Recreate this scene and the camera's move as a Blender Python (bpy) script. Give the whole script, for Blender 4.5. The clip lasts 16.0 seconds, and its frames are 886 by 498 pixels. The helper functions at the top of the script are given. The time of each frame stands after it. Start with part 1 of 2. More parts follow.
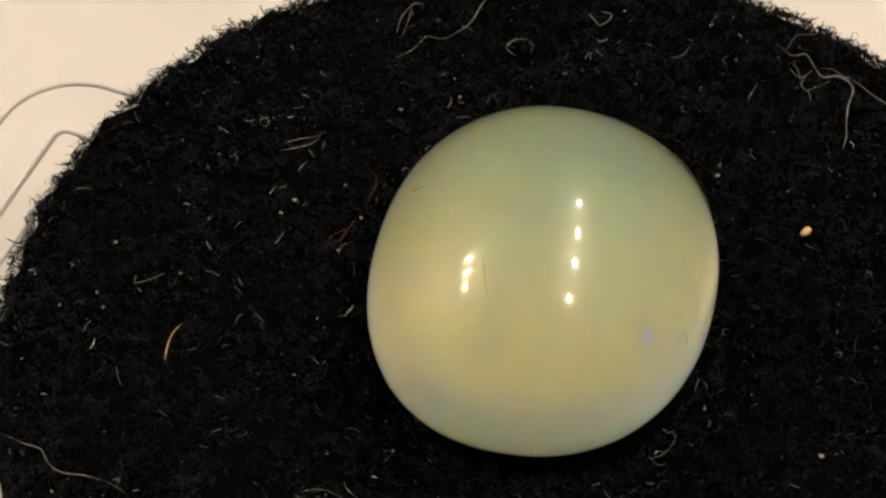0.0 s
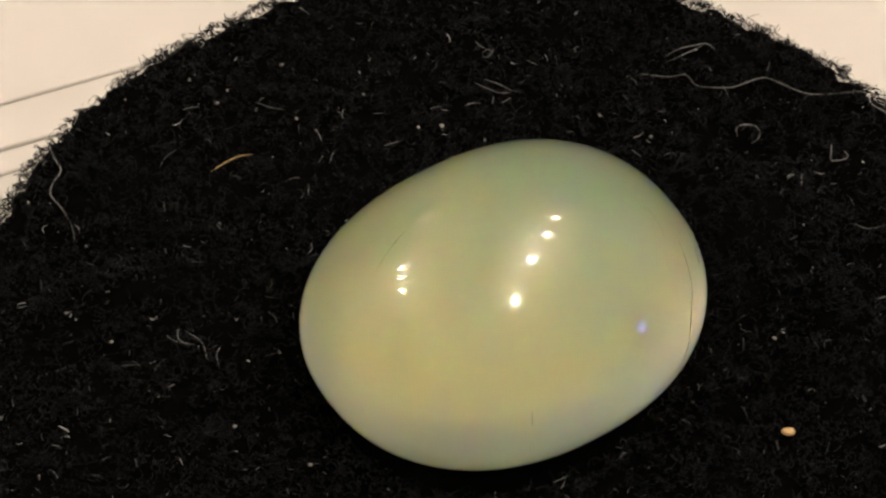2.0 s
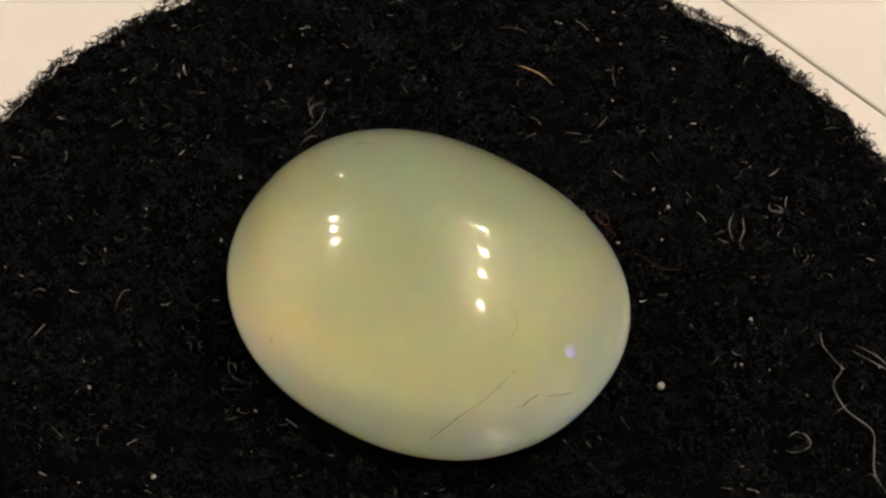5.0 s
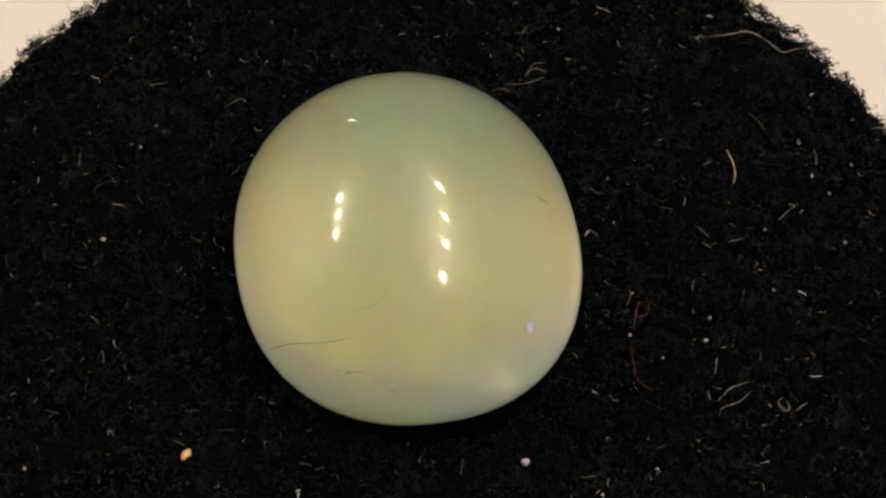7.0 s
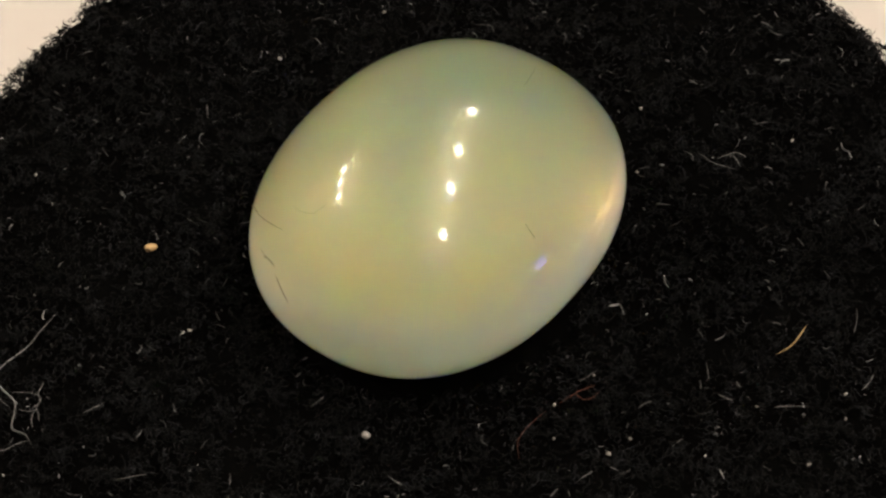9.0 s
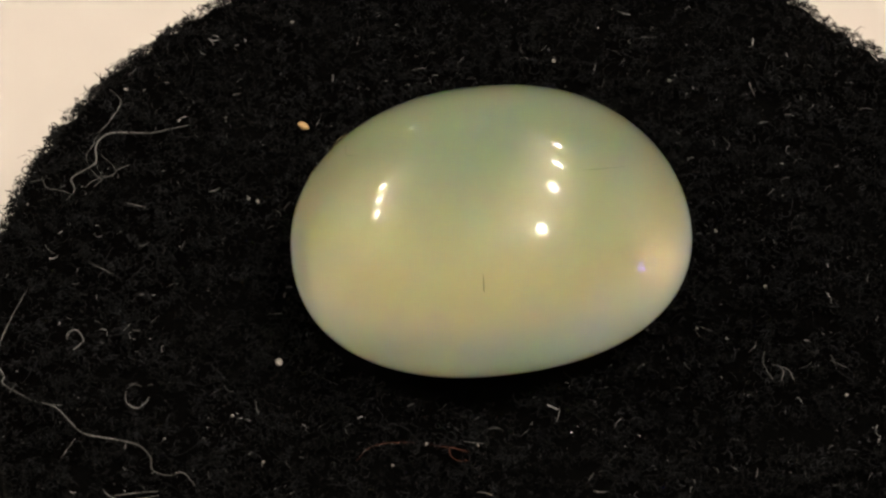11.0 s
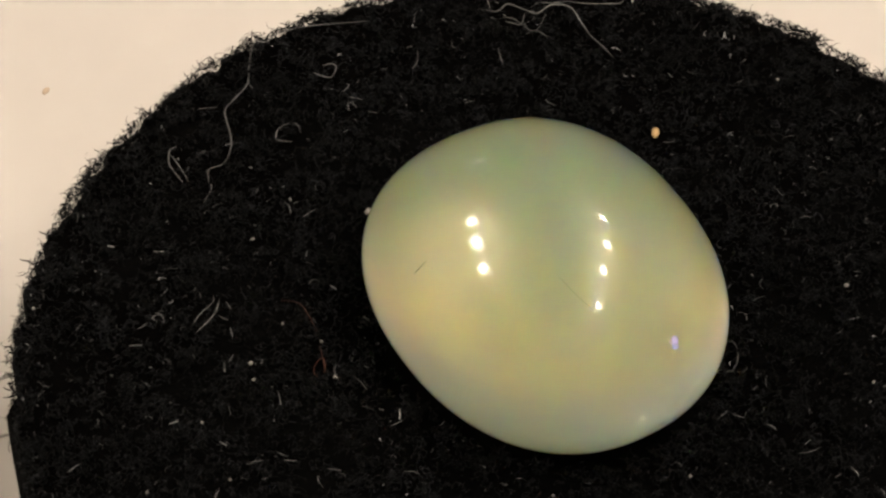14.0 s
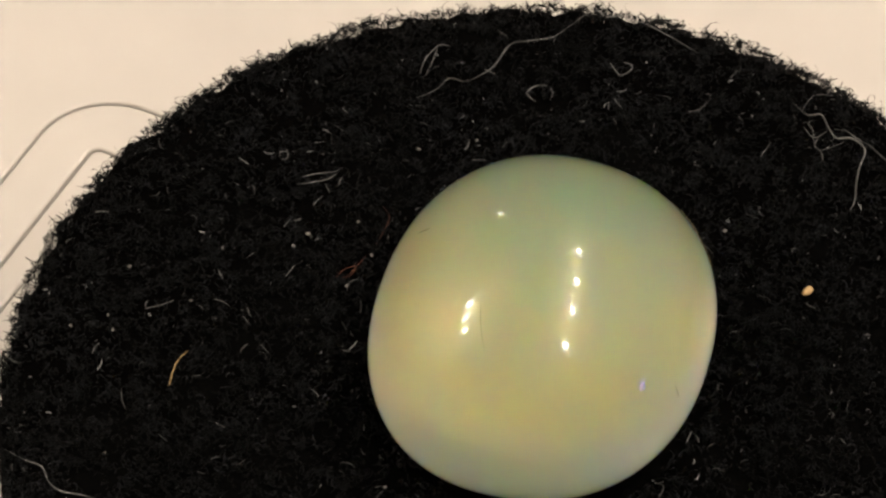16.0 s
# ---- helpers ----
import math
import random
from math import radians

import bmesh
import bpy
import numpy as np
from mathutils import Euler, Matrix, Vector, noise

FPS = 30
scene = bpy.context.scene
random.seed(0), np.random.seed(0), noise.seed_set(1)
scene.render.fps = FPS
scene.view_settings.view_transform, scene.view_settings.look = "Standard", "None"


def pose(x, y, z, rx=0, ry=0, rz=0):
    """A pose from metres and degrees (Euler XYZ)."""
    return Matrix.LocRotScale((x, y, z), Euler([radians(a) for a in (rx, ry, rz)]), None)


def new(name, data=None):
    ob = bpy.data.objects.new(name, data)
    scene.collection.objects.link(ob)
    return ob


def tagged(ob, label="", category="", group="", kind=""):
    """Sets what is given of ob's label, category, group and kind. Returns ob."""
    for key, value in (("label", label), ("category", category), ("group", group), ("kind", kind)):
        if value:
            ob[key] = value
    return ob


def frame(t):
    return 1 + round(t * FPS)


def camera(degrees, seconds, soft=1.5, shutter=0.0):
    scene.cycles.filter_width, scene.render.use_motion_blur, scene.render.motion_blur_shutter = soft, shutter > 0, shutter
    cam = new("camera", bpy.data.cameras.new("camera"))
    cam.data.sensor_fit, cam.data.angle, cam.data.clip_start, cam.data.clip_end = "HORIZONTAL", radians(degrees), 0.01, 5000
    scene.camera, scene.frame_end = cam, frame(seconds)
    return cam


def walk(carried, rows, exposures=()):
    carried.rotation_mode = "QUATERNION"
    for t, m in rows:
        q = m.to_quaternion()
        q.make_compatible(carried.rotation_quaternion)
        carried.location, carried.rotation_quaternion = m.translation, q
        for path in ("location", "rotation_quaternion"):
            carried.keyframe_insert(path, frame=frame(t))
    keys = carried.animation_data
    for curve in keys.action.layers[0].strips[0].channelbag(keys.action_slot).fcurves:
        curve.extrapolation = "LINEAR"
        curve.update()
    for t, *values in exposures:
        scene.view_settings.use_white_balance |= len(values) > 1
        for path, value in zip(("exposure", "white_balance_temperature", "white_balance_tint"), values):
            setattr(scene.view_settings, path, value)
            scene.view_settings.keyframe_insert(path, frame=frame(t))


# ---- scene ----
import itertools

cam = camera(15.87, 16.0, soft=2.5)
CAMERA_ROWS = [
    (0, pose(0.00018, -0.06257, 0.07591, 41.231, 0.551, -0.339)),
    (0.5, pose(0.00007, -0.06254, 0.07606, 41.026, 0.312, -0.404)),
    (1, pose(-0.00002, -0.06252, 0.07622, 40.806, 0.132, -0.515)),
    (1.5, pose(-0.00007, -0.06254, 0.07644, 40.585, -0.035, -0.521)),
    (2, pose(-0.00009, -0.06266, 0.07675, 40.366, -0.230, -0.401)),
    (2.5, pose(-0.00014, -0.06285, 0.07710, 40.166, -0.328, -0.375)),
    (3, pose(-0.00026, -0.06312, 0.07750, 39.965, -0.402, -0.355)),
    (3.5, pose(-0.00042, -0.06336, 0.07789, 39.772, -0.488, -0.318)),
    (4, pose(-0.00061, -0.06357, 0.07825, 39.592, -0.651, -0.111)),
    (4.2, pose(-0.00068, -0.06365, 0.07839, 39.528, -0.678, -0.083)),
    (6.3, pose(-0.00037, -0.06375, 0.07738, 39.560, -0.048, 0.462)),
    (6.5, pose(-0.00032, -0.06366, 0.07747, 39.475, 0.014, 0.566)),
    (7, pose(-0.00020, -0.06341, 0.07770, 39.292, 0.210, 0.780)),
    (7.5, pose(-0.00009, -0.06314, 0.07787, 39.147, 0.513, 0.850)),
    (8, pose(0.00004, -0.06289, 0.07801, 39.053, 0.862, 0.837)),
    (8.2, pose(0.00008, -0.06278, 0.07805, 39.026, 1.031, 0.785)),
    (10.3, pose(0.00118, -0.06289, 0.07637, 40.399, 2.296, 1.279)),
    (10.5, pose(0.00106, -0.06317, 0.07658, 40.535, 2.206, 1.164)),
    (11, pose(0.00067, -0.06404, 0.07737, 41.296, 1.826, 1.254)),
    (11.5, pose(0.00031, -0.06346, 0.07718, 41.600, 1.586, 1.005)),
    (12, pose(0.00016, -0.06288, 0.07705, 41.526, 1.447, 0.905)),
    (12.5, pose(0.00020, -0.06273, 0.07722, 41.450, 1.117, 1.119)),
    (13, pose(0.00018, -0.06264, 0.07738, 41.451, 1.162, 0.761)),
    (13.5, pose(0.00019, -0.06261, 0.07745, 41.488, 1.027, 0.626)),
    (14, pose(0.00025, -0.06261, 0.07751, 41.511, 0.689, 0.793)),
    (14.5, pose(0.00027, -0.06266, 0.07762, 41.514, 0.600, 0.573)),
    (15, pose(0.00031, -0.06270, 0.07771, 41.485, 0.359, 0.579)),
    (15.5, pose(0.00039, -0.06276, 0.07786, 41.407, 0.046, 0.742)),
    (16, pose(0.00048, -0.06284, 0.07805, 41.295, -0.064, 0.669)),
]
TURN_ROWS = [(0, -0.00), (0.5, 11.15), (1, 22.30), (1.5, 33.48), (2, 44.68), (2.5, 55.87), (3, 67.04), (3.5, 78.20), (4, 89.37), (4.2, 93.84), (4.7, 105.24), (5.2, 116.64), (5.7, 128.04), (6.3, 141.72), (6.5, 146.23), (7, 157.50), (7.5, 168.75), (8, 179.99), (8.2, 184.47), (8.7, 195.89), (9.2, 207.30), (9.8, 220.99), (10.3, 232.40), (10.5, 236.96), (11, 248.35), (11.5, 259.74), (12, 271.14), (12.5, 282.56), (13, 293.89), (13.5, 305.27), (14, 316.71), (14.5, 328.08), (15, 339.50), (15.5, 350.95), (16, 362.37)]
walk(cam, CAMERA_ROWS)

# ---- world and lamps ----
world = bpy.data.worlds.new("world")
scene.world = world
world.use_nodes = True
world.node_tree.nodes["Background"].inputs[0].default_value = (0.02, 0.018, 0.015, 1)

MM = 0.001
BULB_Z, CEILING = 1.5, 1.66
WARM = (1.0, 0.86, 0.71)
RIGHT_ROW = [(0.96, 0.84), (0.86, 0.24), (0.755, -0.21), (0.655, -0.79)]
LEFT_ROW = [(-1.885, 0.765), (-1.867, 0.448), (-1.86, 0.114)]


def lamp_at(x, y, watts):
    data = bpy.data.lights.new("bulb_light", "POINT")
    data.shadow_soft_size, data.energy, data.color = 0.048, watts, WARM
    ob = new("bulb_light", data)
    ob.matrix_world = pose(x, y, BULB_Z)
    return ob


for x, y in RIGHT_ROW:
    lamp_at(x, y, 18.0)
for x, y in LEFT_ROW:
    lamp_at(x, y, 18.0)


# ---- materials ----
def material(name):
    m = bpy.data.materials.new(name)
    m.use_nodes = True
    nt = m.node_tree
    return m, nt, nt.nodes["Principled BSDF"]


def node(nt, kind, **values):
    n = nt.nodes.new(kind)
    for key, value in values.items():
        n.inputs[key].default_value = value
    return n


def ramp(nt, source, stops):
    r = nt.nodes.new("ShaderNodeValToRGB")
    while len(r.color_ramp.elements) < len(stops):
        r.color_ramp.elements.new(0.5)
    for el, (p, c) in zip(r.color_ramp.elements, stops):
        el.position, el.color = p, (*c, 1)
    nt.links.new(source, r.inputs[0])
    return r


def plain(name, colour, rough, vary=0.12, size=900.0, bump=0.1, metal=0.0, gloss=0.5):
    """Paint or plastic with mottling at two scales and a fine relief."""
    m, nt, b = material(name)
    co = nt.nodes.new("ShaderNodeTexCoord")
    big, fine = node(nt, "ShaderNodeTexNoise", Scale=size * 0.12, Detail=4.0), node(nt, "ShaderNodeTexNoise", Scale=size, Detail=6.0)
    for n in (big, fine):
        nt.links.new(co.outputs["Object"], n.inputs["Vector"])
    r = ramp(nt, big.outputs["Fac"], [(0.3, [c * (1 - vary) for c in colour]), (0.7, [min(1, c * (1 + vary * 0.3)) for c in colour])])
    nt.links.new(r.outputs[0], b.inputs["Base Color"])
    b.inputs["Specular IOR Level"].default_value = gloss
    b.inputs["Roughness"].default_value, b.inputs["Metallic"].default_value = rough, metal
    bp = node(nt, "ShaderNodeBump", Strength=bump, Distance=0.00005)
    nt.links.new(fine.outputs["Fac"], bp.inputs["Height"])
    nt.links.new(bp.outputs[0], b.inputs["Normal"])
    return m


def fibre(name, low, high, rough=0.5, gloss=0.35):
    """Thread whose tone changes from strand to strand."""
    m, nt, b = material(name)
    g = nt.nodes.new("ShaderNodeNewGeometry")
    r = ramp(nt, g.outputs["Random Per Island"], [(0.0, low), (0.8, [(a * 2 + c) / 3 for a, c in zip(low, high)]), (1.0, high)])
    co = nt.nodes.new("ShaderNodeTexCoord")
    clump = node(nt, "ShaderNodeTexNoise", Scale=1100.0, Detail=3.0)
    nt.links.new(co.outputs["Object"], clump.inputs["Vector"])
    tone = ramp(nt, clump.outputs["Fac"], [(0.35, (0.35, 0.35, 0.35)), (0.68, (1.3, 1.3, 1.3))])
    mul = nt.nodes.new("ShaderNodeMix")
    mul.data_type, mul.blend_type = "RGBA", "MULTIPLY"
    mul.inputs[0].default_value = 1.0
    nt.links.new(r.outputs[0], mul.inputs[6])
    nt.links.new(tone.outputs[0], mul.inputs[7])
    nt.links.new(mul.outputs[2], b.inputs["Base Color"])
    b.inputs["Roughness"].default_value = rough
    b.inputs["Specular IOR Level"].default_value = gloss
    return m


def glow(name, colour, strength):
    m, nt, b = material(name)
    b.inputs["Base Color"].default_value = (*colour, 1)
    b.inputs["Emission Color"].default_value = (*colour, 1)
    b.inputs["Emission Strength"].default_value = strength
    return m


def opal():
    """Milky translucent stone: fine scatter throws blue-green back and lets amber through. Light's pale rim and bluer
    top are put into the colour: milkier and greener towards its girdle and back.
    """
    m, nt, b = material("milky_opal")
    co = nt.nodes.new("ShaderNodeTexCoord")
    cloud = node(nt, "ShaderNodeTexNoise", Scale=130.0, Detail=3.0, Roughness=0.45)
    nt.links.new(co.outputs["Object"], cloud.inputs["Vector"])
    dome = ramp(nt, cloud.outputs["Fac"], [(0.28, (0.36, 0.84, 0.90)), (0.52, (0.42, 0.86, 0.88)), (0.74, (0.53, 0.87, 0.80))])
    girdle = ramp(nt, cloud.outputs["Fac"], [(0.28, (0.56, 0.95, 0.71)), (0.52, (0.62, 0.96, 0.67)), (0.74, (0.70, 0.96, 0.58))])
    b.subsurface_method = "RANDOM_WALK"
    b.inputs["Subsurface Weight"].default_value = 1.0
    b.inputs["Subsurface Radius"].default_value = (1.0, 0.72, 0.36)
    b.inputs["Subsurface Scale"].default_value = 0.010
    b.inputs["Subsurface Anisotropy"].default_value = 0.6
    b.inputs["Roughness"].default_value = 0.02
    b.inputs["IOR"].default_value = 1.40
    b.inputs["Specular IOR Level"].default_value = 0.0
    crisp = node(nt, "ShaderNodeBsdfGlass", Roughness=0.09, IOR=1.68, Color=(0.90, 0.96, 0.92, 1))
    hazy = node(nt, "ShaderNodeBsdfGlass", Roughness=0.42, IOR=1.68, Color=(0.99, 0.735, 0.40, 1))
    clear = node(nt, "ShaderNodeMixShader", Fac=0.70)
    nt.links.new(crisp.outputs[0], clear.inputs[1])
    nt.links.new(hazy.outputs[0], clear.inputs[2])
    # Imitates light by height: pale milky rim, bluer dome, put into the colour.
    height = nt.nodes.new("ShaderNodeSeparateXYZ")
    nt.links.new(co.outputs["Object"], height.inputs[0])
    light_zone = node(nt, "ShaderNodeMapRange")
    light_zone.interpolation_type = "SMOOTHSTEP"
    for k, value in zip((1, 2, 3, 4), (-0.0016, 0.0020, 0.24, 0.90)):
        light_zone.inputs[k].default_value = value
    nt.links.new(height.outputs["Z"], light_zone.inputs[0])
    light_tint = node(nt, "ShaderNodeMapRange")
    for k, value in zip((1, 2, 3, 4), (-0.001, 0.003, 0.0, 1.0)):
        light_tint.inputs[k].default_value = value
    nt.links.new(height.outputs["Z"], light_tint.inputs[0])
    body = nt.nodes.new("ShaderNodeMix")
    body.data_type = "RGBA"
    nt.links.new(light_tint.outputs[0], body.inputs[0])
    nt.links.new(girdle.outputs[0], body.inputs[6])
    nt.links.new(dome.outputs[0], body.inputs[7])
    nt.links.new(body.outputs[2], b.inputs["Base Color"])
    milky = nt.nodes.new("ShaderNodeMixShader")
    nt.links.new(light_zone.outputs[0], milky.inputs[0])
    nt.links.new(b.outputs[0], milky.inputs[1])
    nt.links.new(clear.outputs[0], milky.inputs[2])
    polish = node(nt, "ShaderNodeBsdfGlossy", Roughness=0.10, Color=(0.97, 0.97, 0.93, 1))
    fres = node(nt, "ShaderNodeFresnel", IOR=1.32)
    mix = nt.nodes.new("ShaderNodeMixShader")
    nt.links.new(fres.outputs[0], mix.inputs[0])
    nt.links.new(milky.outputs[0], mix.inputs[1])
    nt.links.new(polish.outputs[0], mix.inputs[2])
    nt.links.new(mix.outputs[0], nt.nodes["Material Output"].inputs["Surface"])
    return m


WHITE = plain("white_plastic", (0.57, 0.555, 0.535), 0.42, 0.06, 700, 0.05)
TABLE = plain("dark_walnut", (0.10, 0.055, 0.030), 0.5, 0.35, 60, 0.1)
PAINT = plain("white_paint", (0.84, 0.82, 0.78), 0.8, 0.06, 12, 0.3)
FLOOR = plain("pale_floor", (0.62, 0.58, 0.52), 0.5, 0.3, 20, 0.3)
SLATE = plain("slate_paint", (0.14, 0.14, 0.14), 0.8, 0.1, 12, 0.3)
METAL = plain("brushed_metal", (0.6, 0.6, 0.6), 0.35, 0.1, 80, 0.1, 1.0)
CLOTH = plain("black_felt", (0.001, 0.001, 0.001), 1.0, 0.5, 2500, 0.6, 0.0, 0.03)
PILE = fibre("black_pile", (0.0016, 0.0017, 0.0019), (0.021, 0.023, 0.027), 0.7, 0.08)
FUZZ = fibre("grey_fuzz", (0.005, 0.0055, 0.0065), (0.044, 0.048, 0.056), 0.65, 0.1)
LINT = fibre("grey_lint", (0.013, 0.014, 0.015), (0.72, 0.75, 0.77), 0.5, 0.3)
PALE = fibre("pale_thread", (0.16, 0.165, 0.17), (0.235, 0.24, 0.245), 0.5, 0.25)
TAN = fibre("tan_thread", (0.40, 0.28, 0.13), (0.48, 0.34, 0.16), 0.4)
BROWN = fibre("brown_thread", (0.07, 0.02, 0.012), (0.10, 0.035, 0.02), 0.5)
SEED = plain("tan_grain", (0.62, 0.42, 0.20), 0.5, 0.25, 4000, 0.3)
CRACK = fibre("fracture_brown", (0.24, 0.19, 0.10), (0.27, 0.22, 0.12), 0.6, 0.1)
VIOLET = glow("violet_led", (0.26, 0.20, 1.0), 18.0)
TUBE = glow("warm_tube", (1.0, 0.9, 0.78), 16.0)
CASE = plain("black_plastic", (0.02, 0.02, 0.02), 0.4, 0.2, 300, 0.1)
SPECK = plain("faint_tan", (0.50, 0.40, 0.30), 0.6, 0.2, 4000, 0.2)
CRUMB = plain("pale_crumb", (0.28, 0.275, 0.265), 0.6, 0.3, 5000, 0.3)
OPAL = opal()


# ---- builders ----
def mesh_object(name, verts, faces, mat, parent=None, label="", smooth=True):
    me = bpy.data.meshes.new(name)
    me.from_pydata([tuple(v) for v in verts], [], faces)
    me.materials.append(mat)
    if smooth:
        me.shade_smooth()
    me.update()
    ob = new(name, me)
    ob.parent = parent
    if label:
        ob["label"] = label
    return ob


def part(name, bm, mat, parent=None, label="", smooth=True):
    me = bpy.data.meshes.new(name)
    bm.normal_update()
    bm.to_mesh(me)
    bm.free()
    me.materials.append(mat)
    if smooth:
        me.shade_smooth()
    ob = new(name, me)
    ob.parent = parent
    if label:
        ob["label"] = label
    return ob


def box(name, lo, hi, mat, parent=None, bevel=0.0):
    bm = bmesh.new()
    bmesh.ops.create_cube(bm, size=1)
    for v in bm.verts:
        v.co = Vector([(a + b) / 2 + c * (b - a) for a, b, c in zip(lo, hi, v.co)])
    if bevel:
        bmesh.ops.bevel(bm, geom=bm.edges[:], offset=bevel, segments=2, affect="EDGES")
    return part(name, bm, mat, parent, smooth=False)


def lathe(name, profile, mat, parent=None, n=48, label=""):
    """A turned piece from (radius, height) pairs; closed where the radius is zero."""
    verts, faces, rings = [], [], []
    for r, z in profile:
        if r < 1e-9:
            rings.append([len(verts)])
            verts.append((0, 0, z))
        else:
            rings.append(list(range(len(verts), len(verts) + n)))
            verts += [(r * math.cos(2 * math.pi * k / n), r * math.sin(2 * math.pi * k / n), z) for k in range(n)]
    for a, b in zip(rings, rings[1:]):
        for k in range(n):
            j = (k + 1) % n
            q = [a[k % len(a)], a[j % len(a)], b[j % len(b)], b[k % len(b)]]
            q = list(dict.fromkeys(q))
            faces.append(q)
    return mesh_object(name, verts, faces, mat, parent, label)


def spline(points, steps=7):
    """A smooth line through a few points."""
    p = [points[0] * 2 - points[1], *points, points[-1] * 2 - points[-2]]
    out = []
    for a, b, c, d in zip(p, p[1:], p[2:], p[3:]):
        for k in range(steps):
            t = k / steps
            out.append(0.5 * ((2 * b) + (c - a) * t + (2 * a - 5 * b + 4 * c - d) * t * t + (3 * b - a - 3 * c + d) * t ** 3))
    return out + [points[-1]]


def tube(name, points, radius, mat, parent, label="", sides=6):
    """A thread of round section that thins at both ends."""
    line = spline([Vector(p) for p in points])
    verts, faces = [], []
    for k, p in enumerate(line):
        ahead = (line[min(k + 1, len(line) - 1)] - line[max(k - 1, 0)]).normalized()
        side = ahead.cross(Vector((0, 0, 1))).normalized()
        up = side.cross(ahead)
        f = k / (len(line) - 1)
        r = radius * (0.35 + 0.65 * min(1, 6 * f, 6 * (1 - f))) * (0.9 + 0.2 * noise.noise(p * 2500))
        verts += [p + (side * math.cos(a) + up * math.sin(a)) * r for a in (2 * math.pi * s / sides for s in range(sides))]
    for k in range(len(line) - 1):
        for s in range(sides):
            t = (s + 1) % sides
            faces.append((k * sides + s, k * sides + t, (k + 1) * sides + t, (k + 1) * sides + s))
    faces += [tuple(range(sides))[::-1], tuple(range(len(verts) - sides, len(verts)))]
    return mesh_object(name, verts, faces, mat, parent, label)


# ---- room round the table ----
def room():
    lo, hi = (-3.0, -2.6, -0.80), (2.4, 2.6, CEILING)
    w = 0.1
    # The unseen floor is made pale to bounce light onto walls and ceiling.
    tagged(box("floor", (lo[0], lo[1], lo[2] - w), (hi[0], hi[1], lo[2]), FLOOR), "unseen pale tiled floor that bounces light up the room", "floor", kind="structure")
    tagged(box("ceiling", (lo[0], lo[1], hi[2]), (hi[0], hi[1], hi[2] + w), PAINT), "white painted ceiling with downlights", "ceiling", kind="structure")
    for name, a, b in (("wall_west", (lo[0] - w, lo[1] - w, lo[2]), (lo[0], hi[1] + w, hi[2])), ("wall_east", (hi[0], lo[1] - w, lo[2]), (hi[0] + w, hi[1] + w, hi[2])),
                       ("wall_south", (lo[0], lo[1] - w, lo[2]), (hi[0], lo[1], hi[2])), ("wall_north", (lo[0], hi[1], lo[2]), (hi[0], hi[1] + w, hi[2]))):
        dark = name == "wall_north"
        tagged(box(name, a, b, SLATE if dark else PAINT), "plain slate grey painted wall" if dark else "plain white painted wall", "wall", kind="structure")
    # Rows follow the stone's highlights; the hanging globe form is added to brighten the ceiling.
    for x, y in RIGHT_ROW + LEFT_ROW:
        lamp = tagged(new("pendant_lamp"), "bare warm globe bulb on a short metal stem", "lamp", "bulbs in rows")
        lamp.matrix_world = pose(x, y, CEILING)
        lathe("canopy", [(0.0, 0.0), (0.05, 0.0), (0.048, -0.012), (0.02, -0.018), (0.0, -0.018)], METAL, lamp, 32)
        lathe("stem", [(0.006, -0.018), (0.006, -0.07), (0.0, -0.07)], METAL, lamp, 16)
        lathe("socket", [(0.0, -0.07), (0.020, -0.072), (0.022, -0.105), (0.018, -0.112), (0.0, -0.112)], METAL, lamp, 24)
    table = tagged(new("table"), "dark walnut table under the turning stand", "table")
    table.matrix_world = pose(0, 0, -0.046)
    box("tabletop", (-0.55, -0.4, -0.03), (0.55, 0.4, 0.0), TABLE, table, 0.003)
    for x, y in itertools.product((-0.5, 0.5), (-0.35, 0.35)):
        box("leg", (x - 0.025, y - 0.025, -0.754), (x + 0.025, y + 0.025, -0.03), TABLE, table, 0.003)


def violet_source():
    """An added small black box on the table; its violet lamp stands for the unseen source that the stone mirrors."""
    # Only the violet reflection is known; the loudspeaker body is added to hold it.
    ob = tagged(new("loudspeaker"), "added small black box with a violet lamp mirrored in the stone", "loudspeaker")
    ob.matrix_world = pose(0.46, -0.10, -0.046, 0, 0, 168)
    box("case", (-0.05, -0.07, 0.0), (0.0, 0.07, 0.22), CASE, ob, 0.004)
    lens = lathe("violet_lamp", [(0.0, 0.006), (0.014, 0.005), (0.023, 0.0), (0.023, -0.002)], VIOLET, ob, 24)
    lens.matrix_local = pose(0.0, 0.0, 0.112, 0, 90, 0)


def wall_lamp():
    ob = tagged(new("wall_lamp"), "slim upright tube lamp on the slate grey wall", "lamp")
    ob.matrix_world = pose(-1.36, 2.6, 0.86)
    box("backplate", (-0.05, -0.025, -0.16), (0.05, 0.0, 0.16), METAL, ob, 0.004)
    bar = lathe("tube", [(0.0, -0.14), (0.018, -0.138), (0.018, 0.138), (0.0, 0.14)], TUBE, ob, 24)
    bar.matrix_local = pose(0, -0.045, 0)


# ---- the turning stand ----
PLATE_Z = -11.0 * MM


def rounded(cx, cy, turn, hx, hy, radius, n=96):
    """An outline of a rounded rectangle, n points, from its +x side round."""
    pts = []
    for k in range(n):
        a = 2 * math.pi * (k + 0.5) / n
        q = int(a // (math.pi / 2))
        sx, sy = (1, -1, -1, 1)[q], (1, 1, -1, -1)[q]
        pts.append(Vector((sx * (hx - radius) + radius * math.cos(a), sy * (hy - radius) + radius * math.sin(a))))
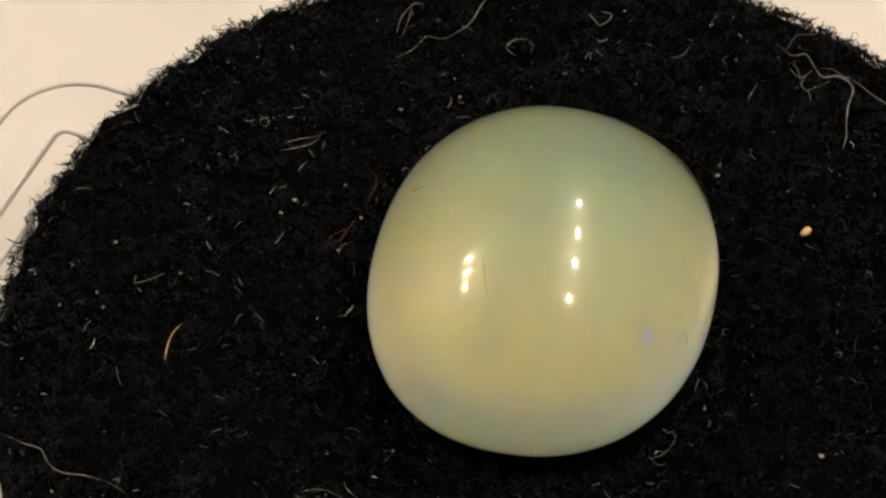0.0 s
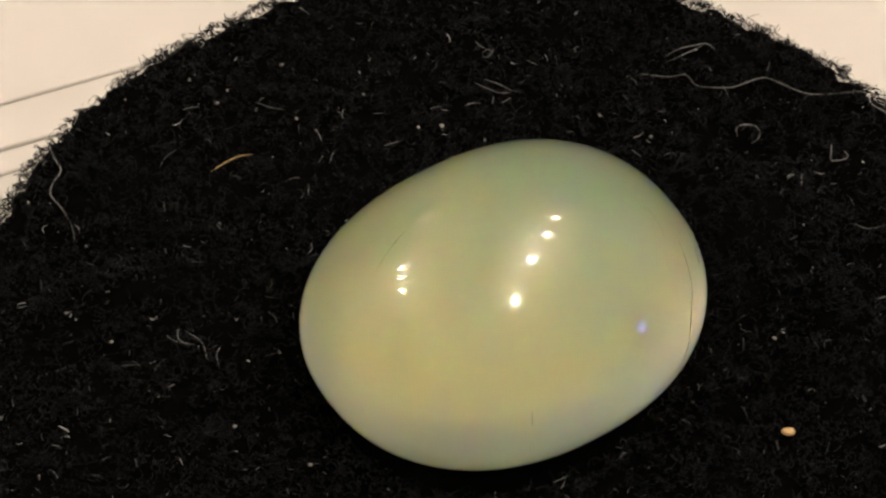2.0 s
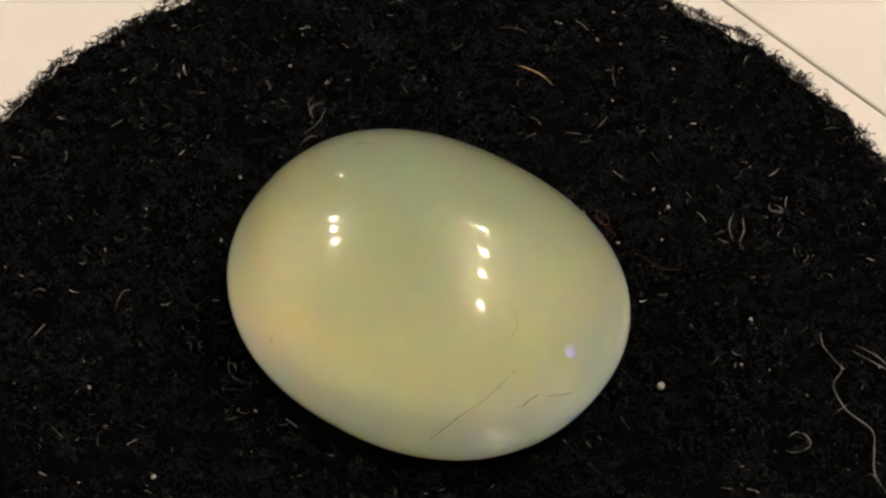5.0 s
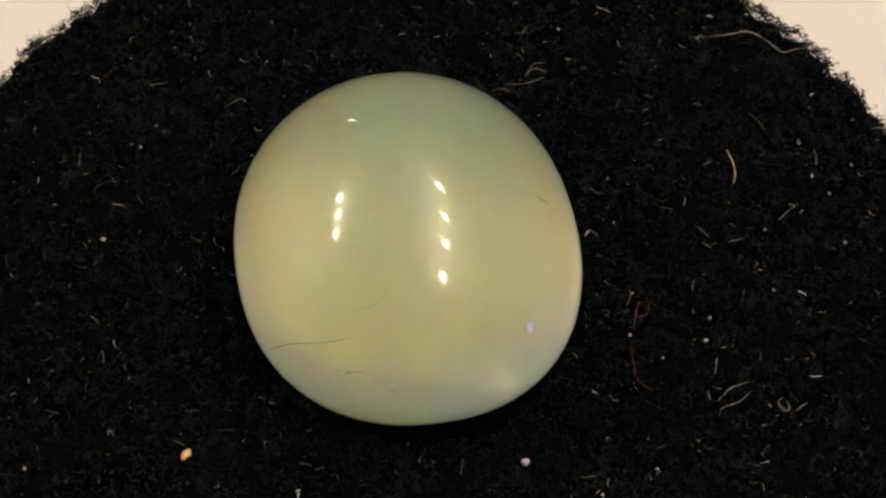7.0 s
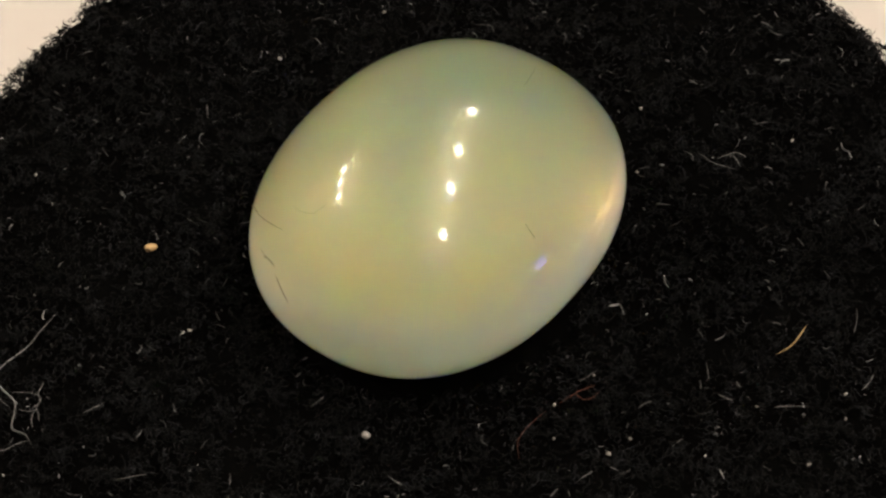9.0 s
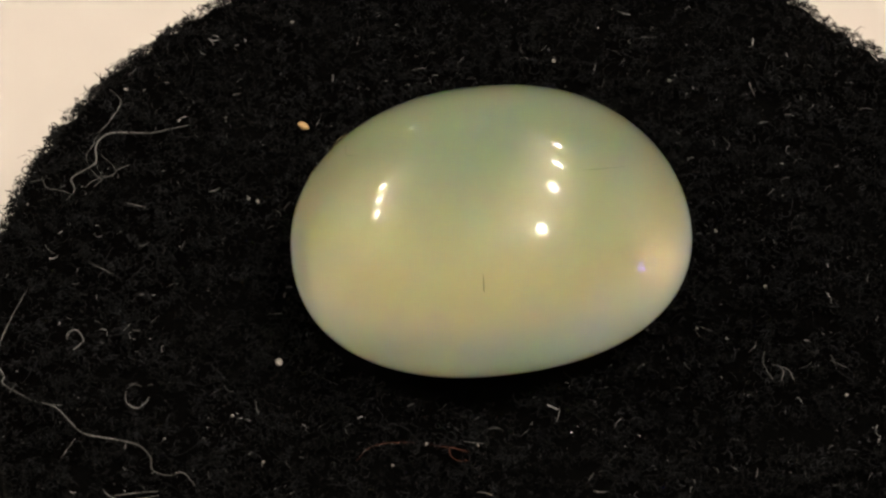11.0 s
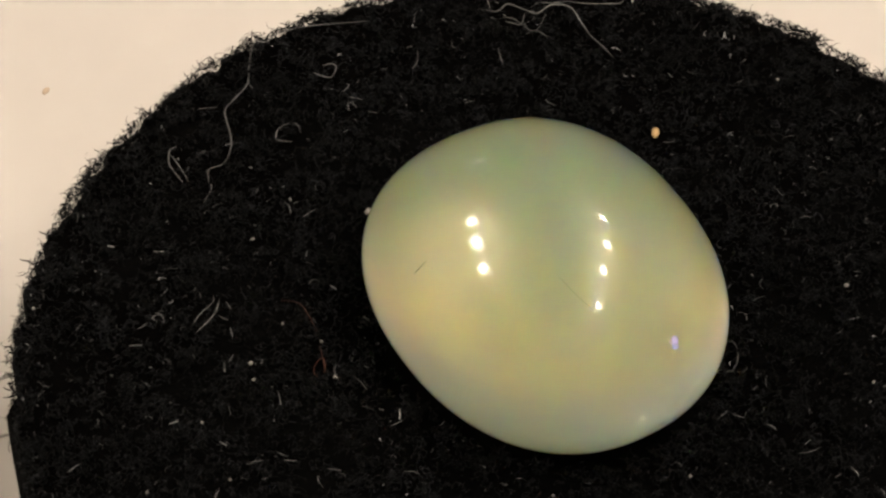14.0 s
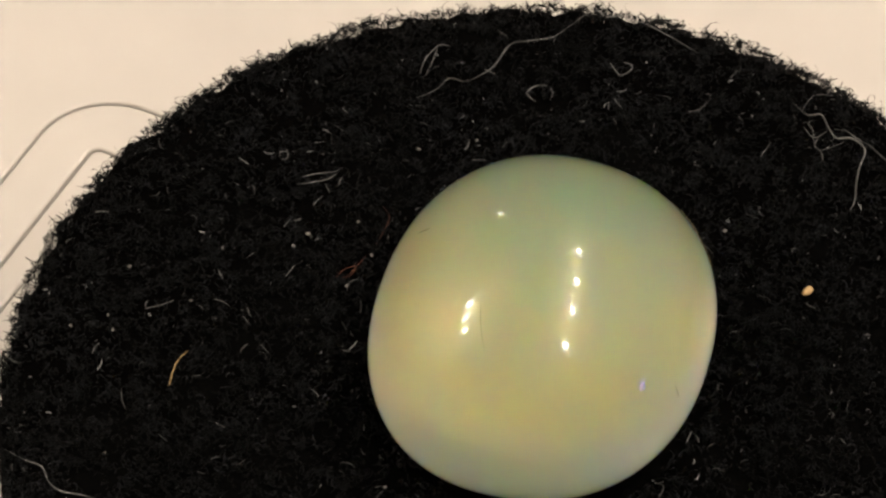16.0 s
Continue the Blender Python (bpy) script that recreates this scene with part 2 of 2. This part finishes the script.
    c, s = math.cos(turn), math.sin(turn)
    return [Vector((cx + c * p.x - s * p.y, cy + s * p.x + c * p.y)) for p in pts]


def ring_slab(name, outer, inner, top, thick, soft, mat, parent, label=""):
    """A flat slab between two outlines (or a full one), with softened upper edges."""
    n = len(outer)
    mid = inner[0] * 0
    for p in outer:
        mid += p / n

    def toward(loop, d):
        out = []
        for k, p in enumerate(loop):
            e = loop[(k + 1) % n] - loop[k - 1]
            nrm = Vector((e.y, -e.x)).normalized()
            out.append(p - nrm * d)
        return out

    loops = [(outer, top - thick), (outer, top - soft), (toward(outer, soft * 0.35), top - soft * 0.3), (toward(outer, soft), top)]
    if inner[0] != mid:
        loops += [(toward(inner, -soft), top), (toward(inner, -soft * 0.35), top - soft * 0.3), (inner, top - soft), (inner, top - thick)]
    verts = [(p.x, p.y, z) for loop, z in loops for p in loop]
    faces = [(a * n + k, a * n + (k + 1) % n, (a + 1) * n + (k + 1) % n, (a + 1) * n + k) for a in range(len(loops) - 1) for k in range(n)]
    if inner[0] == mid:
        faces.append(tuple(range((len(loops) - 1) * n, len(loops) * n)))
    return mesh_object(name, verts, faces, mat, parent, label, smooth=False)


def stand():
    base = tagged(new("turntable"), "white plastic turntable with a moulded rounded panel", "turntable")
    turn = math.radians(66.18)
    u, v = Vector((math.cos(turn), math.sin(turn))), Vector((math.sin(turn), -math.cos(turn)))
    # the moulded panel: its long edge faces -v
    corner_mid = Vector((-20.92, 11.19)) * MM
    half_u, half_v = 13.26 * MM, 9.5 * MM
    c = corner_mid + v * half_v
    n = 96
    lathe("plate", [(0.0, PLATE_Z - 0.006), (0.0405, PLATE_Z - 0.006), (0.042, PLATE_Z - 0.0045), (0.042, PLATE_Z - 0.0012), (0.0415, PLATE_Z - 0.0006), (0.0, PLATE_Z - 0.0006)], WHITE, base, 96)
    lathe("foot", [(0.0, -0.046), (0.034, -0.046), (0.035, -0.044), (0.030, PLATE_Z - 0.006), (0.0, PLATE_Z - 0.006)], WHITE, base, 64)
    rim = [Vector((0.0414 * math.cos(2 * math.pi * (k + 0.5) / n + turn), 0.0414 * math.sin(2 * math.pi * (k + 0.5) / n + turn))) for k in range(n)]
    outer = rounded(c.x, c.y, turn, half_u + 0.06 * MM, half_v + 0.06 * MM, 3.0 * MM)
    ring_slab("deck", rim, outer, PLATE_Z, 0.00058, 0.00009, WHITE, base)
    a = rounded(c.x, c.y, turn, half_u - 0.06 * MM, half_v - 0.06 * MM, 2.90 * MM)
    b = rounded(c.x, c.y, turn, half_u - 2.55 * MM, half_v - 2.15 * MM, 0.5 * MM)
    ring_slab("panel_border", a, b, PLATE_Z, 0.00058, 0.00009, WHITE, base)
    inner_u, inner_v, strip = half_u - 2.65 * MM, half_v - 2.25 * MM, 0.58 * MM
    for name, mid, hv in (("panel_strip", c - v * (inner_v - strip), strip - 0.05 * MM), ("panel", c + v * strip, inner_v - strip - 0.05 * MM)):
        d = rounded(mid.x, mid.y, turn, inner_u, hv, 0.4 * MM)
        m = Vector((0, 0))
        for p in d:
            m += p / n
        ring_slab(name, d, [m] * n, PLATE_Z, 0.00058, 0.00009, WHITE, base)
    return base


# ---- the felt cushion ----
PAD = Vector((2.58, 0.77)) * MM
PAD_R = 16.75 * MM


def pad_top(x, y):
    """Height of the felt at a place of the stand."""
    q = ((x - 3.0 * MM) / (5.4 * MM)) ** 2 + ((y - 0.88 * MM) / (6.4 * MM)) ** 2
    dent = 0.42 * max(0.0, min(1.0, (1.1 - q) / 0.4))
    return (0.10 - dent + 0.24 * noise.noise(Vector((x * 520, y * 520, 0.3))) + 0.20 * noise.noise(Vector((x * 1500, y * 1500, 7.7)))) * MM


def strands(name, count, rng, length, radius, mat, parent, label, lift, flat, curls=(1.0, 4.5), tufts=0, kind="stuff"):
    """Many short curled fibres over the top and round the edge of the cushion, in tufts if asked, joined into one mesh."""
    sides, rings = 3, 6
    sets = tufts or count
    tuft = rng.integers(0, sets, count) if tufts else np.arange(count)
    t_edge = rng.random(sets) < 0.32
    t_ang = rng.random(sets) * 2 * np.pi
    t_rad = np.where(t_edge, PAD_R - np.abs(rng.normal(0, 0.30 * MM, sets)), np.sqrt(rng.random(sets)) * PAD_R)
    spread = 0.12 * MM if tufts else 0.0
    x = PAD.x + t_rad[tuft] * np.cos(t_ang[tuft]) + rng.normal(0, 1, count) * spread
    y = PAD.y + t_rad[tuft] * np.sin(t_ang[tuft]) + rng.normal(0, 1, count) * spread
    edge = t_edge[tuft]
    ang, rad = np.arctan2(y - PAD.y, x - PAD.x), np.minimum(np.hypot(x - PAD.x, y - PAD.y), PAD_R + 0.03 * MM)
    x, y = PAD.x + rad * np.cos(ang), PAD.y + rad * np.sin(ang)
    z = np.array([pad_top(a, b) for a, b in zip(x, y)])
    # felt is pressed flat under the stone
    under = ((x - 3.0 * MM) / (4.9 * MM)) ** 2 + ((y - 0.88 * MM) / (5.8 * MM)) ** 2 < 1
    z = z - under * 1.6 * MM
    drop = edge * rng.random(sets)[tuft] ** 2 * 2.6 * MM
    over = np.clip((rad - (PAD_R - 0.7 * MM)) / (0.7 * MM), 0, 1)
    z = z - 0.45 * MM * over ** 2 - drop + lift * (0.5 * rng.random(count) + 0.5 * rng.random(sets)[tuft])
    ln = (length[0] + (length[1] - length[0]) * rng.random(count) ** 2) * np.where(edge, 0.75, 1.0)
    head = (rng.random(sets) * 2 * np.pi)[tuft] + rng.normal(0, 0.8 if tufts else 0.0, count)
    pitch = rng.normal(0.15, flat, count)
    out = np.stack([np.cos(ang), np.sin(ang), 0 * ang], -1)
    way = np.stack([np.cos(head) * np.cos(pitch), np.sin(head) * np.cos(pitch), np.abs(np.sin(pitch))], -1)
    way = way + out * (edge * 0.25)[:, None]
    way /= np.linalg.norm(way, axis=1, keepdims=True)
    s1 = np.cross(way, np.array([0.13, 0.31, 0.94]))
    s1 /= np.linalg.norm(s1, axis=1, keepdims=True)
    s2 = np.cross(way, s1)
    r0 = radius[0] + (radius[1] - radius[0]) * rng.random(count)
    curl = curls[0] + (curls[1] - curls[0]) * rng.random(count)
    roll = rng.random(count) * 2 * np.pi
    side = s1 * np.cos(roll)[:, None] + s2 * np.sin(roll)[:, None]
    side[:, 2] *= np.where(side[:, 2] > 0, 0.5, 1.0)
    root = np.stack([x, y, z], -1)
    verts = np.zeros((count, rings, sides, 3))
    for k in range(rings):
        f = k / (rings - 1)
        mid = root + (way * (np.sin(curl * f) / curl)[:, None] + side * ((1 - np.cos(curl * f)) / curl)[:, None]) * ln[:, None]
        rr = r0 * (0.8, 1.0, 1.0, 0.95, 0.8, 0.3)[k]
        for s in range(sides):
            a = 2 * np.pi * s / sides
            verts[:, k, s] = mid + (s1 * np.cos(a) + s2 * np.sin(a)) * rr[:, None]
    per = rings * sides
    quads = np.array([(k * sides + s, k * sides + (s + 1) % sides, (k + 1) * sides + (s + 1) % sides, (k + 1) * sides + s) for k in range(rings - 1) for s in range(sides)])
    faces = (quads[None] + (np.arange(count) * per)[:, None, None]).reshape(-1, 4)
    me = bpy.data.meshes.new(name)
    me.vertices.add(count * per)
    me.vertices.foreach_set("co", verts.ravel())
    me.loops.add(faces.size)
    me.loops.foreach_set("vertex_index", faces.ravel().astype(np.int32))
    me.polygons.add(len(faces))
    me.polygons.foreach_set("loop_start", np.arange(0, faces.size, 4, dtype=np.int32))
    me.update(calc_edges=True)
    me.validate()
    me.materials.append(mat)
    me.shade_smooth()
    ob = new(name, me)
    ob.parent = parent
    return tagged(ob, label, kind=kind)


def on_pad(pairs, rise=0.30):
    """Points of a thread that lies on the felt, from places in millimetres."""
    return [(x * MM, y * MM, pad_top(x * MM, y * MM) + rise * MM * (0.95 + 0.2 * math.sin(3 * k))) for k, (x, y) in enumerate(pairs)]


def cushion():
    pad = tagged(new("cushion"), "round black fuzzy felt cushion dusted with lint", "cushion")
    n, rings = 360, 60
    verts, faces = [], []
    prof = [(PAD_R * k / (rings - 1) * 0.96, None) for k in range(rings)]
    side = [(PAD_R * 0.984, -0.12), (PAD_R * 0.996, -0.6), (PAD_R * 0.998, -2.2), (PAD_R * 0.998, -6.0), (PAD_R * 0.994, -10.4), (PAD_R * 0.99, -11.0)]
    for r, z in prof + side:
        for k in range(n):
            a = 2 * math.pi * k / n
            rr = r * (1 + 0.008 * noise.noise(Vector((math.cos(a) * 5, math.sin(a) * 5, r * 300))) + 0.024 * noise.noise(Vector((math.cos(a) * 26, math.sin(a) * 26, r * 900))) * (r / PAD_R) ** 4)
            x, y = PAD.x + rr * math.cos(a), PAD.y + rr * math.sin(a)
            verts.append((x, y, pad_top(x, y) if z is None else z * MM))
    for i in range(len(prof + side) - 1):
        for k in range(n):
            j = (k + 1) % n
            faces.append((i * n + k, i * n + j, (i + 1) * n + j, (i + 1) * n + k))
    mesh_object("felt_body", verts, faces, CLOTH, pad)
    rng = np.random.default_rng(4)
    strands("felt_nap", 64000, rng, (0.22 * MM, 0.75 * MM), (0.012 * MM, 0.026 * MM), PILE, pad, "short black wool pile", 0.34 * MM, 0.5, (1.5, 5.5), 10000)
    strands("loose_nap", 6500, rng, (0.25 * MM, 0.7 * MM), (0.010 * MM, 0.018 * MM), FUZZ, pad, "loose dark grey wool fuzz", 0.45 * MM, 0.4, (1.5, 6.0), 3500)
    strands("lint", 1500, rng, (0.07 * MM, 0.55 * MM), (0.009 * MM, 0.019 * MM), LINT, pad, "tiny grey lint fibres", 0.50 * MM, 0.25, (0.3, 3.0))
    return pad


def threads(pad):
    """The longer stray threads that cling to the felt, each a part of the cushion."""
    for pts, r in (
        ([(7.9, 14.87), (6.93, 15.72), (6.03, 16.33), (5.22, 16.6), (4.67, 16.55), (4.22, 16.67), (3.48, 16.05), (2.84, 15.4), (2.02, 15.12), (1.41, 14.85), (0.9, 13.94), (0.41, 13.4), (-0.06, 13.21), (-0.59, 13.29), (-0.92, 12.91), (-1.14, 12.48), (-1.66, 12.26)], 0.023),
        ([(11.08, 12.7), (11.56, 12.29), (12.03, 12.26), (12.26, 11.68), (12.51, 11.28), (12.97, 11.14), (13.32, 10.87), (13.43, 10.48), (13.23, 9.84), (13.11, 9.2), (13.06, 8.57), (12.87, 7.94)], 0.024),
        ([(11.42, 11.69), (11.71, 11.32), (11.96, 11.42), (12.2, 11.55)], 0.016),
        ([(11.96, 11.42), (11.79, 10.95), (12.0, 10.69), (12.05, 10.25)], 0.018),
        ([(12.45, 11.6), (12.82, 11.5), (13.16, 11.19), (13.61, 10.85), (14.02, 10.36), (14.54, 9.85), (15.06, 9.7), (15.5, 9.9)], 0.013),
        ([(12.73, 11.04), (12.12, 10.78), (11.83, 10.9), (11.71, 11.6), (11.5, 11.98)], 0.012),
        ([(11.41, 12.46), (11.61, 12.82), (11.88, 13.14), (12.47, 13.16)], 0.011),
        ([(2.36, 12.53), (2.13, 12.72), (2.07, 13.0), (2.36, 13.25), (2.7, 13.17), (2.93, 12.9), (2.86, 12.62)], 0.018),
        ([(4.86, 14.25), (5.04, 14.03), (5.25, 13.81), (5.57, 13.92), (5.59, 14.21), (5.31, 14.32)], 0.018),
        ([(-1.62, 13.4), (-1.5, 14.05), (-1.36, 14.45), (-1.03, 14.82), (-0.68, 14.9)], 0.022),
        ([(-1.42, 13.35), (-1.25, 13.95), (-1.08, 14.7)], 0.018),
        ([(-13.49, -3.36), (-12.78, -3.74), (-12.25, -3.89), (-11.95, -4.5), (-11.5, -4.95), (-10.82, -5.08), (-10.12, -5.3), (-9.62, -5.6)], 0.020),
        ([(6.0, -4.4), (6.4, -4.25), (6.7, -3.98), (6.82, -3.62), (6.56, -3.3)], 0.015),
        ([(-3.97, 9.01), (-4.19, 8.76), (-4.78, 8.7), (-5.25, 8.5)], 0.014),
        ([(-6.06, 9.27), (-6.05, 9.53), (-5.88, 9.58), (-5.78, 9.37), (-5.87, 9.17), (-6.0, 9.17)], 0.014),
    ):
        tube("thread", on_pad(pts), r * MM, PALE, pad, "pale grey curled thread")
    for k, pts in enumerate((
        [(-9.79, 2.41), (-9.3, 2.59), (-8.87, 2.82)], [(-7.63, 2.99), (-7.4, 2.97), (-7.13, 2.86)], [(-11.23, 0.5), (-11.18, 0.82), (-11.06, 1.07)],
        [(-10.15, -0.82), (-10.07, -1.31), (-9.91, -1.71)], [(-5.38, 8.16), (-4.74, 8.22), (-4.37, 8.38), (-4.08, 8.58)], [(-4.27, -0.41), (-4.08, -0.55), (-3.95, -0.8)],
        [(-6.24, -3.72), (-6.03, -3.46)], [(-3.41, 3.56), (-3.31, 3.87), (-3.07, 4.1)], [(-1.9, -4.67), (-1.64, -4.34)], [(-5.97, 1.15), (-5.68, 0.85)],
        [(-3.12, -5.41), (-2.99, -5.67), (-2.65, -5.88)], [(-4.79, -7.98), (-4.37, -7.59)], [(-3.9, -6.02), (-4.27, -6.07), (-4.59, -5.81)],
        [(5.15, 11.3), (5.0, 11.65)], [(7.52, -1.84), (7.68, -1.35)], [(-6.41, 2.01), (-6.67, 2.48)], [(7.52, 12.19), (7.92, 12.4), (8.3, 12.8)],
        [(5.8, -8.44), (5.22, -8.42), (5.0, -8.23)], [(-3.13, -5.93), (-3.72, -5.64), (-4.44, -5.68)], [(-3.81, -5.87), (-4.27, -6.23), (-4.67, -6.23)],
        [(4.05, 8.06), (3.8, 7.64)], [(7.73, -10.24), (7.11, -10.18)], [(-4.01, 8.05), (-3.93, 8.42)], [(10.95, -7.62), (10.7, -8.17)],
        [(10.31, 10.91), (9.97, 10.33)], [(0.95, 15.77), (1.34, 15.16)], [(5.0, 12.58), (5.29, 12.24)], [(7.73, 9.81), (7.95, 9.58)],
    )):
        tube("lint_fibre", on_pad(pts, 0.36), (0.010 + 0.004 * (k * 7 % 5) / 4) * MM, PALE, pad, "short grey lint fibre")
    tube("tan_fibre", on_pad([(-8.69, -0.60), (-8.62, 0.0), (-8.49, 0.45), (-8.22, 0.86)], 0.36), 0.018 * MM, TAN, pad, "curved straw-coloured fibre")
    for pts in ([(-3.78, 4.16), (-3.66, 4.45), (-3.4, 4.63), (-3.18, 4.56), (-3.34, 4.27), (-3.6, 4.11)], [(-2.5, 7.4), (-2.24, 6.84), (-2.35, 6.24), (-2.61, 5.5)], [(-2.85, 5.12), (-3.21, 4.52), (-3.5, 4.08)]):
        tube("brown_fibre", on_pad(pts, 0.36), 0.013 * MM, BROWN, pad, "dark reddish brown fibre")


def grain(name, x, y, size, mat, label, turn=0.0):
    """A tiny seed or crumb: an uneven pointed ovoid."""
    bm = bmesh.new()
    bmesh.ops.create_icosphere(bm, subdivisions=2, radius=1)
    for v in bm.verts:
        c = v.co.copy()
        v.co = Vector((c.x * size[0] * (1 - 0.18 * c.x), c.y * size[1], c.z * size[2])) * (1 + 0.14 * noise.noise(c * 2.1 + Vector((x * 50, y, 0)))) * MM
    ob = part(name, bm, mat)
    tagged(ob, label, name)
    ob["home"] = (x, y, turn)
    return ob


# ---- the stone ----
def cabochon_profile(up, beta, point, low, ql, width, rounds=60):
    """Half outline of the stone from the back's centre to the dome's top, (share of the width, height), polished smooth."""
    k = np.linspace(0, math.pi / 2, 400)
    back = np.stack([np.cos(k) ** (2 / ql), -low * np.sin(k) ** (2 / ql)], -1)[::-1]
    dome = np.stack([np.cos(k) ** (2 / point), up * np.sin(k) ** (2 * beta)], -1)
    c = np.concatenate([back, dome[1:]]) * [width, 1]
    full = np.concatenate([c, (c * [-1, 1])[::-1][1:-1]])
    d = np.r_[0, np.cumsum(np.hypot(*np.diff(np.r_[full, full[:1]], axis=0).T))]
    s = np.linspace(0, d[-1], 361)[:-1]
    g = np.stack([np.interp(s, d, np.r_[full[:, j], full[:1, j]]) for j in (0, 1)], -1)
    for _ in range(rounds):
        g = 0.5 * g + 0.25 * (np.roll(g, 1, 0) + np.roll(g, -1, 0))
    half = g[:181]
    half[:, 0] = np.maximum(half[:, 0], 0) / half[:, 0].max()
    return half[::2]


def arched(x, y, a, b):
    """Tightens the dome across the stone and eases it along, away from the girdle."""
    h = max(0.0, 1 - (x / a) ** 2 - (y / b) ** 2) ** 2
    return x * (1 - 0.125 * h), y * (1 + 0.09 * h)


def stone():
    """Oval cabochon: a high dome over a rounded girdle and a shallow back."""
    a, b, p, up = 5.264, 6.317, 2.213, 4.494
    nu = 160
    verts, faces = [], []
    prof = cabochon_profile(up, 0.678, 1.75, 2.18, 3.8, 5.8)
    for r, z in prof:
        f = (0.0 if z < -1.2 else (z + 1.2) ** 2 / 4.8 if z < 1.2 else z) / up
        for i in range(nu):
            t = 2 * math.pi * i / nu
            c, s = math.cos(t), math.sin(t)
            w = (abs(c) ** p + abs(s) ** p) ** (-1 / p) * max(r, 2e-4)
            x, y = a * w * c * (1 + 0.012 * s), b * w * s * (1 - 0.026 * c)
            if z > 0:
                x, y = arched(x, y, a, b)
            x, y = x + 0.369 * f, y - 0.221 * f
            verts.append((x * MM, y * MM, (z - 0.027 * x + 0.010 * y) * MM))
    rows = len(prof)
    for i in range(rows - 1):
        for k in range(nu):
            j = (k + 1) % nu
            faces.append((i * nu + k, i * nu + j, (i + 1) * nu + j, (i + 1) * nu + k))
    faces += [tuple(range(nu))[::-1], tuple(range((rows - 1) * nu, rows * nu))]
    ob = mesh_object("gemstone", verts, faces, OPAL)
    for pts, r in (
        ([(2.2, 4.72, 1.82), (2.86, 4.55, 1.52), (3.48, 4.31, 1.22), (4.0, 3.94, 0.86), (4.5, 3.54, 0.26), (4.7, 3.2, -0.29)], 0.012),
        ([(1.11, 3.89, 2.98), (1.39, 4.2, 2.66), (1.86, 4.23, 2.45), (2.2, 4.15, 2.35)], 0.006),
        ([(2.01, 5.48, 1.0), (2.36, 5.33, 0.96), (2.63, 5.26, 0.81)], 0.018),
        ([(3.1, 4.95, 0.72), (2.63, 5.21, 0.89), (2.16, 5.42, 0.99)], 0.006),
        ([(1.9, 5.6, 0.85), (1.56, 5.82, 0.71), (1.1, 6.03, 0.48)], 0.014),
        ([(4.63, -2.22, 1.04), (4.81, -2.32, 0.58)], 0.008),
        ([(-3.83, 0.72, 2.33), (-4.02, 0.74, 2.15), (-4.22, 0.76, 1.93)], 0.016),
        ([(-1.29, -2.75, 3.61), (-1.08, -3.5, 3.33), (-0.81, -4.08, 3.03)], 0.006),
    ):
        tube("fracture_line", [Vector(p) * MM * 1.002 for p in pts], r * MM, CRACK, ob, "fine dark fracture line in the stone", 6)
    return tagged(ob, "polished milky yellow-green translucent oval opal cabochon", "gemstone")


OFF_AXIS = pose(-0.04 * MM, -0.21 * MM, 0)
STONE_AT = (2.94 * MM, 0.881 * MM, 2.58 * MM, 0, 0, -12.55)

room()
violet_source()
wall_lamp()
turntable = stand()
felt = cushion()
threads(felt)
gem = stone()
crumbs = [grain("seed", 11.42, 4.40, (0.22, 0.13, 0.12), SEED, "tiny tan oval seed on black felt", 40)]
crumb_rng = random.Random(11)
for x, y in (
    (-5.29, 5.46), (-2.72, 5.18), (-12.06, 1.59), (-10.68, 1.52), (-10.96, 2.26), (-3.24, 6.45), (-10.5, 4.3), (-3.42, 3.75), (-8.36, 2.92), (-1.47, 10.03), (16.05, 3.2),
    (8.83, -7.81), (11.12, -4.53), (2.0, -6.51), (-11.76, -5.67), (-5.73, -7.53), (-4.85, 6.12), (0.47, 10.39), (8.76, 6.85), (-0.7, -7.07), (-1.66, -4.28), (15.3, 9.4), (11.4, 13.93), (-7.58, 5.22), (-8.54, 12.5),
):
    long = crumb_rng.uniform(0.045, 0.085)
    crumbs.append(grain("crumb", x, y, (long, long * crumb_rng.uniform(0.5, 0.8), 0.05), CRUMB, "tiny pale crumb on black felt", crumb_rng.uniform(0, 180)))
crumbs.append(grain("crumb", 2.1, 8.34, (0.14, 0.12, 0.10), CRUMB, "rounded pale crumb on black felt", 0))
specks = [
    grain("speck", x, y, (0.22, 0.13, 0.03), SPECK, "faint tan speck on the white plate", 30) for x, y in ((20.4, 22.6), (3.7, 29.6), (12.9, 22.7))
]


def motions():
    """The stand turns clockwise about the upright axis and carries all that lies on it."""
    def turned(m):
        return [(t, pose(0, 0, 0, 0, 0, -a) @ OFF_AXIS @ m) for t, a in TURN_ROWS]

    walk(turntable, turned(pose(0, 0, 0)))
    walk(felt, turned(pose(0, 0, 0)))
    walk(gem, turned(pose(*STONE_AT)))
    for ob in specks:
        x, y, turn = ob["home"]
        walk(ob, turned(pose(x * MM, y * MM, PLATE_Z + 0.02 * MM, 0, 0, turn)))
    for ob in crumbs:
        x, y, turn = ob["home"]
        walk(ob, turned(pose(x * MM, y * MM, pad_top(x * MM, y * MM) + 0.30 * MM, 0, 0, turn)))


motions()
